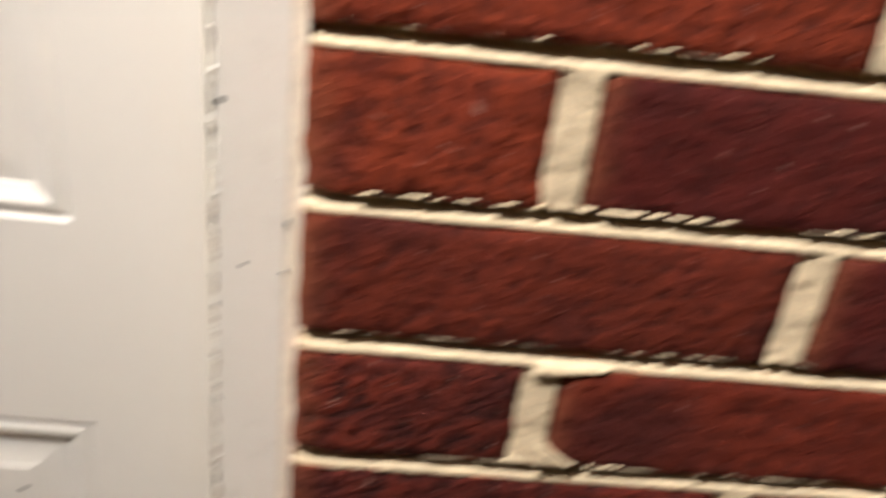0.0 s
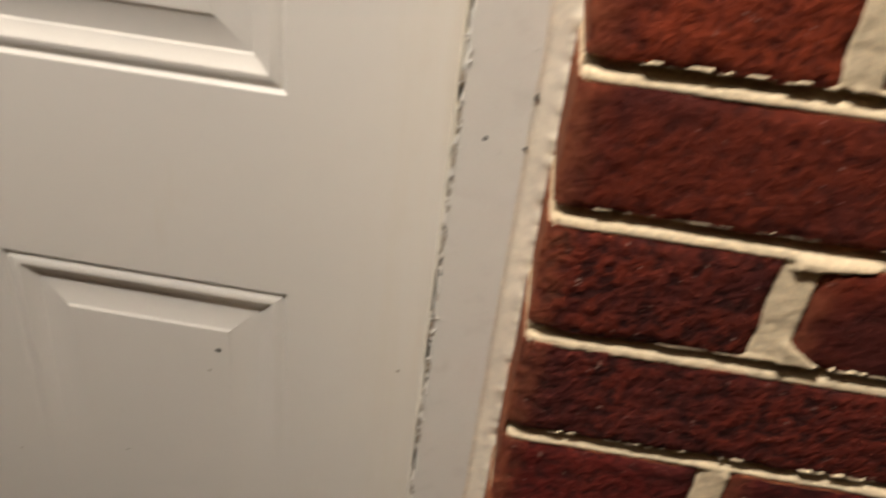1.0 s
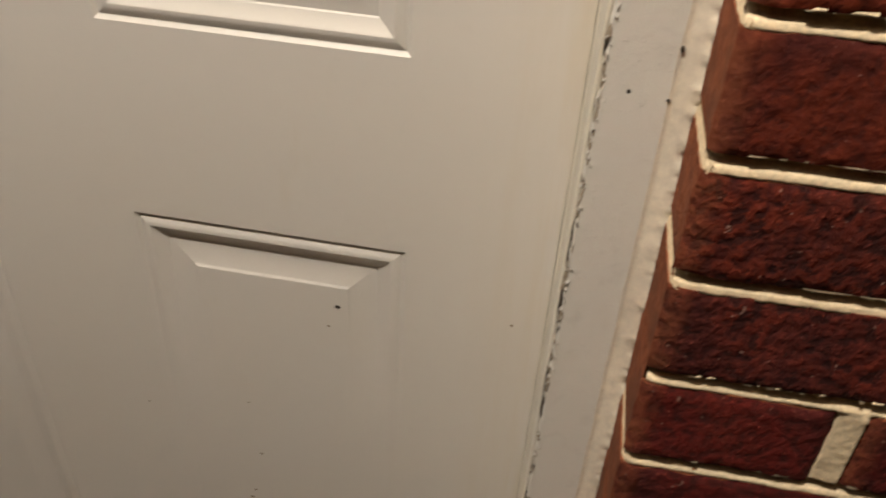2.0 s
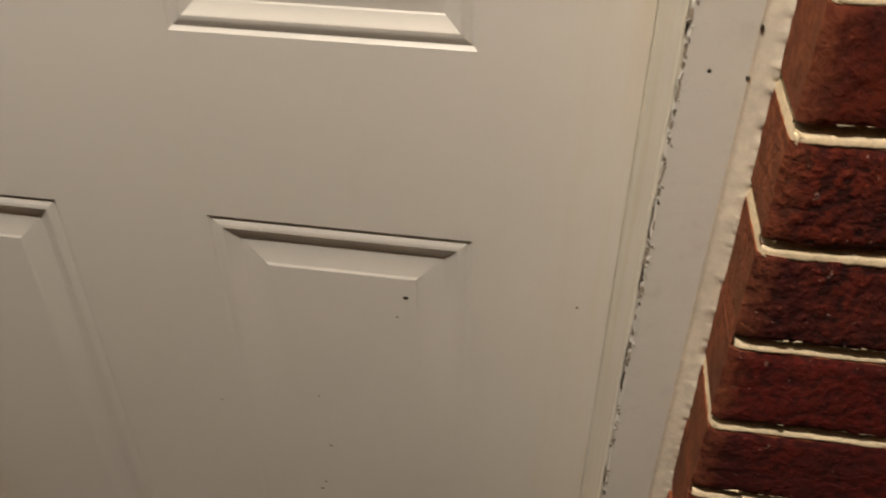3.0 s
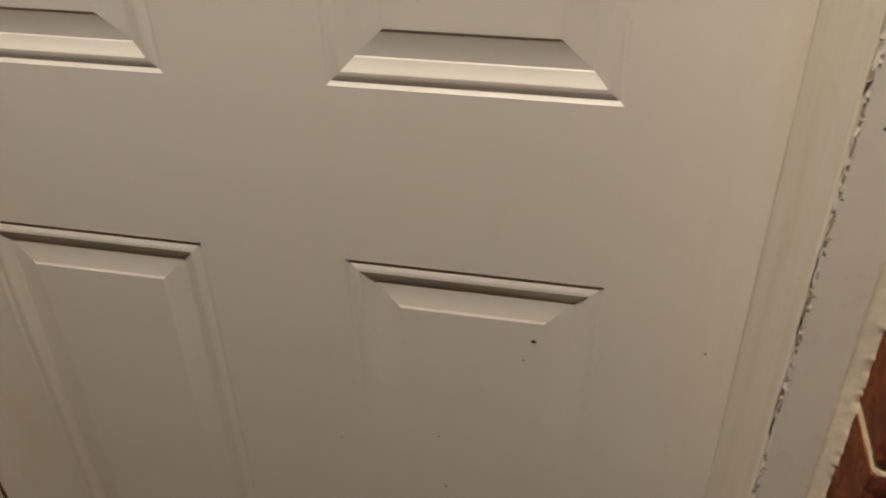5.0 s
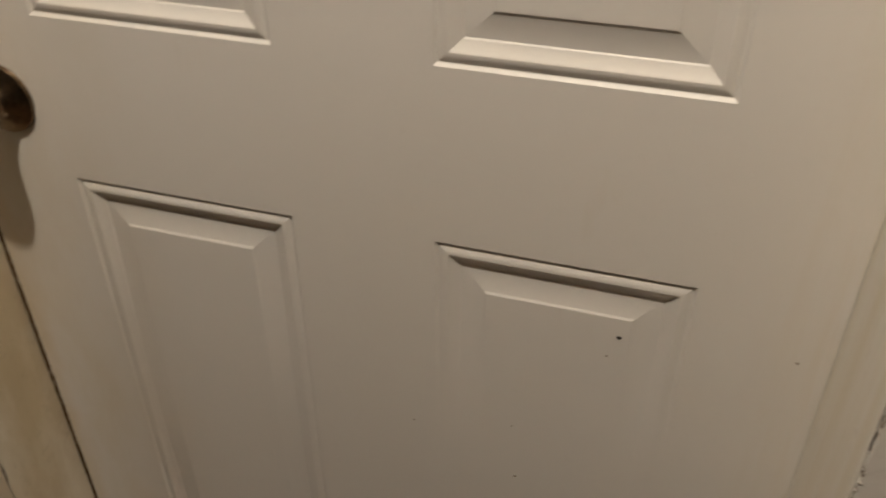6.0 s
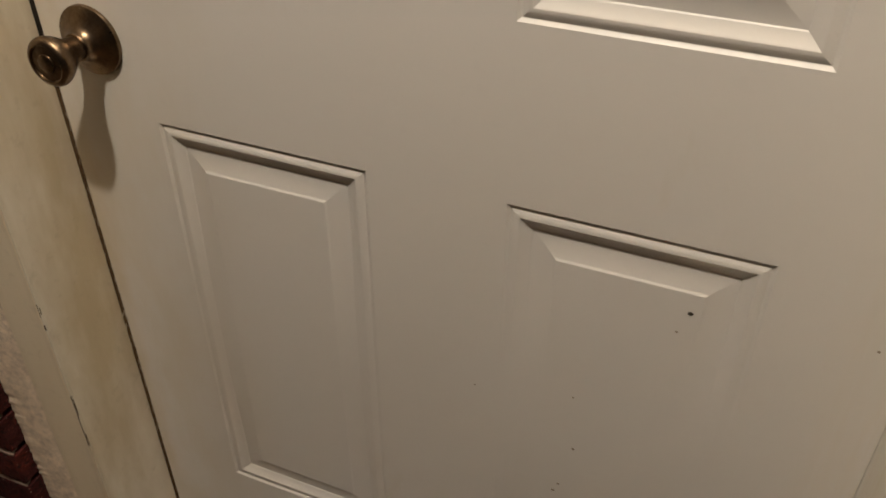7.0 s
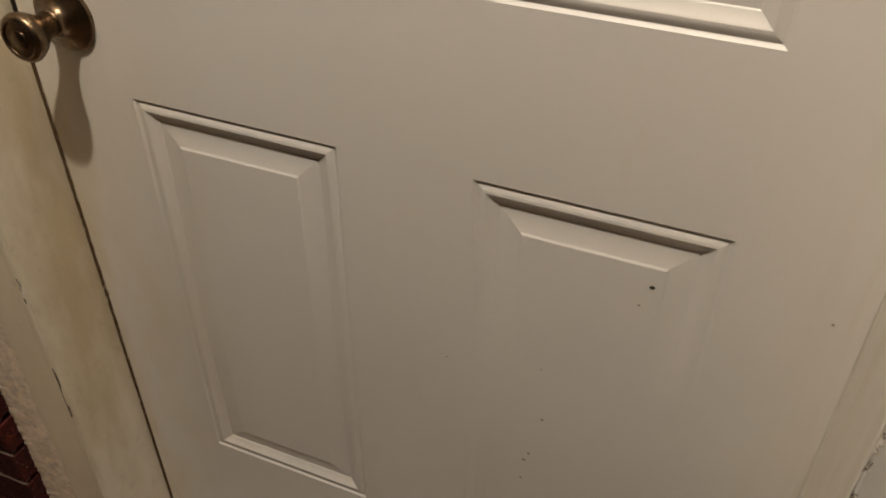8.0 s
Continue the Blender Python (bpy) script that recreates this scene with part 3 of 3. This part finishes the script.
def reveal_sheet(x, sx, y0, y1, z0, z1):
    """Mortar between the bricks on the side of the opening."""
    step = 0.002
    ny, nz = int((y1 - y0) / step), int((z1 - z0) / step)
    verts, faces = [], []
    for j in range(nz + 1):
        for i in range(ny + 1):
            y, z = y0 + (y1 - y0) * i / ny, z0 + (z1 - z0) * j / nz
            c = math.floor((z - COURSE0) / PITCH)
            zz = z - COURSE0 - c * PITCH
            d = 0.007
            if zz > HIGH - 0.0008 and (c % 2 == 1 or c == 16):
                d = 0.0002 + 0.003 * max(0, (zz - HIGH) / JOINT) ** 1.5 + 0.0005 * rough_at(y, z, 3, 0.006)
            d += 0.003 * max(0.0, 1 - (y - y0) / 0.006) ** 2
            verts.append((x + sx * d, y, z))
    for j in range(nz):
        for i in range(ny):
            k = j * (ny + 1) + i
            zz = (z0 + (z1 - z0) * (j + 0.5) / nz - COURSE0) % PITCH
            if i * step < 0.011 and zz > HIGH + 0.42 * JOINT:
                continue                              # the deep part of the bed joint runs out to the corner
            faces.append((k, k + 1, k + ny + 2, k + ny + 1))
    me = bpy.data.meshes.new("mortar")
    me.from_pydata(verts, [], faces)
    me.materials.append(MORTAR)
    new("mortar", me).parent = wall


reveal_sheet(OPEN_R, 1, BRICK_Y + 0.0015, MOULD_Y + 0.01, 0.72, 1.26)


def brick_bm(w, d, h, seed, nx, nz):
    """A brick with its front face at y = 0 and its lower left corner at the origin, with worn, uneven arrises."""
    bm = bmesh.new()
    grid = []
    worn = nx > 8
    for j in range(nz + 1):
        row = []
        for i in range(nx + 1):
            x, z = w * i / nx, h * j / nz
            edge = i in (0, nx) or j in (0, nz)
            px = x + (0.0016 * rough_at(seed, z, 0.3, 0.012) if worn and i in (0, nx) else 0)
            pz = z + (0.0012 * rough_at(x, seed, 0.7, 0.009) + 0.0010 * rough_at(x, seed, 2.7, 0.05) if worn and j in (0, nz) else 0)
            py = 0.0008 * rough_at(x, seed, z, 0.008) + 0.0012 * rough_at(x, seed + 5, z, 0.05)
            if edge:
                py += 0.0012 + 0.0010 * rough_at(x + 3, z, seed, 0.008)
            py += 0.0030 * max(0.0, 1 - x / 0.008) ** 2 + 0.0012 * max(0.0, 1 - (w - x) / 0.006) ** 2
            row.append(bm.verts.new((px, py, pz)))
        grid.append(row)
    for j in range(nz):
        for i in range(nx):
            bm.faces.new((grid[j][i], grid[j][i + 1], grid[j + 1][i + 1], grid[j + 1][i]))
    loop = grid[0] + [grid[j][nx] for j in range(1, nz + 1)] + grid[nz][-2::-1] + [grid[j][0] for j in range(nz - 1, 0, -1)]
    inner = [bm.verts.new((min(max(q.co.x, 0.0002), w), 0.0060, min(max(q.co.z, 0.0002), h))) for q in loop]
    rear = [bm.verts.new((q.co.x, d, q.co.z)) for q in inner]
    for a, b in ((loop, inner), (inner, rear)):
        for k in range(len(a)):
            f = bm.faces.new((a[k], b[k], b[(k + 1) % len(a)], a[(k + 1) % len(a)]))
            f.material_index = 1
    return bm


meshes = {}


def brick(x0, x1, y, z, near, key, tone):
    w = x1 - x0
    k = (round(w, 3), key, x0 > 0)
    if k not in meshes:
        bm = brick_bm(w, 0.09, HIGH, 1.37 * len(meshes) + 0.2, int(w / 0.004) if near else 4, 15 if near else 2)
        bmesh.ops.recalc_face_normals(bm, faces=bm.faces[:])
        for f in bm.faces:
            f.smooth = True
        for e in bm.edges:
            e.smooth = len(e.link_faces) == 2 and e.calc_face_angle(9) < 0.7
        me = bpy.data.meshes.new("brick")
        bm.to_mesh(me)
        bm.free()
        me.materials.append(BRICK)
        me.materials.append(BRICK_BODY if x0 > 0 else BRICK)
        meshes[k] = me
    ob = new("brick", meshes[k])
    ob.color = tone
    ob.location = (x0, y, z)
    if x0 > 0:
        ob.location.z += SLOPE * (x0 - OPEN_R)
        ob.rotation_euler.y = -SLOPE
    ob.parent = wall
    return ob


ORANGE, RED, DEEP, WINE, PURPLE = (0.232, 0.038, 0.0135, 0.5), (0.160, 0.0244, 0.0107, 0.38), (0.130, 0.0147, 0.0111, 0.6), (0.105, 0.0113, 0.0094, 0.65), (0.097, 0.0143, 0.0107, 0.42)
TONES = {(19, 0): ORANGE, (18, 0): ORANGE, (18, 1): PURPLE, (17, 0): (0.148, 0.0244, 0.0108, 0.48), (17, 1): PURPLE, (16, 0): (0.155, 0.0244, 0.0119, 0.9), (16, 1): RED, (15, 0): (0.139, 0.0210, 0.0119, 0.88), (15, 1): (0.143, 0.0185, 0.0115, 0.7),
         (14, 0): DEEP, (14, 1): WINE, (13, 0): DEEP, (12, 0): WINE}
shuffle = random.Random(5)


def joint_slip(z):
    """Clay slurry that hides every second joint on the side of the opening."""
    bm = bmesh.new()
    ends = []
    for k in range(13):
        y = BRICK_Y + 0.004 + (MOULD_Y + 0.008 - BRICK_Y) * k / 12
        w = 0.0007 * rough_at(y, z, 1.5, 0.02)
        ends.append([bm.verts.new((OPEN_R + dx + (w if 0 < n < 3 else 0), y, z + dz)) for n, (dx, dz) in enumerate(((0.0016, -JOINT - 0.008), (-0.0002, -JOINT), (-0.0002, 0.0), (0.0016, 0.008)))])
    for p, q in zip(ends, ends[1:]):
        for n in range(3):
            bm.faces.new((p[n], p[n + 1], q[n + 1], q[n]))
    part("brick_slip", bm, BRICK_BODY, wall, "brown clay over the joint", 60)


for c in range(N_COURSES):
    z = COURSE0 + c * PITCH
    if c % 2 == 1 and c != 17 and 0.7 < z < 1.3:
        joint_slip(z)
    for i, (a, b) in enumerate(spans(c, 0.9)):
        near = 0.70 < z < 1.30 and a < 0.28
        brick(OPEN_R + a, OPEN_R + b, BRICK_Y, z, near, c if near else c % 3, TONES.get((c, i), shuffle.choice((RED, DEEP, WINE, RED))))
    # latch-side bricks draw from darker tones than the hinge side
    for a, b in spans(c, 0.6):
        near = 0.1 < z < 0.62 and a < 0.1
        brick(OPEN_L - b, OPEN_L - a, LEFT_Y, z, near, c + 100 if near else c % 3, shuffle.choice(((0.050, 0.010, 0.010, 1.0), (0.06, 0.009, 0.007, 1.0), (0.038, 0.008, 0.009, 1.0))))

# the rest of the wall, past the stretch beside the door
verts, faces = [], []


def far_brick(x0, x1, y, z):
    k, e = len(verts), 0.0025
    for yy, g in ((y + 0.06, 0.0), (y + e, 0.0), (y, e)):
        verts.extend([(x0 + g, yy, z + g), (x1 - g, yy, z + g), (x1 - g, yy, z + HIGH - g), (x0 + g, yy, z + HIGH - g)])
    for r in (0, 4):
        for i in range(4):
            faces.append((k + r + i, k + r + (i + 1) % 4, k + r + 4 + (i + 1) % 4, k + r + 4 + i))
    faces.append((k + 8, k + 9, k + 10, k + 11))


for c in range(N_COURSES):
    z = COURSE0 + c * PITCH
    for a, b in spans(c, 2.05)[len(spans(c, 0.9)):]:
        far_brick(OPEN_R + a, min(OPEN_R + b, 3.0), BRICK_Y, z + SLOPE * a)
    for a, b in spans(c, 1.9)[len(spans(c, 0.6)):]:
        far_brick(OPEN_L - b, OPEN_L - a, LEFT_Y, z)
    if z > HEAD_Z + 0.05:
        x = OPEN_L + HEAD_JOINT + (0.11 if c % 2 else 0.0)
        while x + LENGTH < OPEN_R:
            far_brick(x, x + LENGTH, LEFT_Y, z)
            x += LENGTH + HEAD_JOINT
far = bpy.data.meshes.new("bricks")
far.from_pydata(verts, [], faces)
far.materials.append(BRICK_FAR)
far_bricks = new("bricks", far)
far_bricks.parent = wall
tagged(far_bricks, "red bricks further along the wall", kind="stuff")
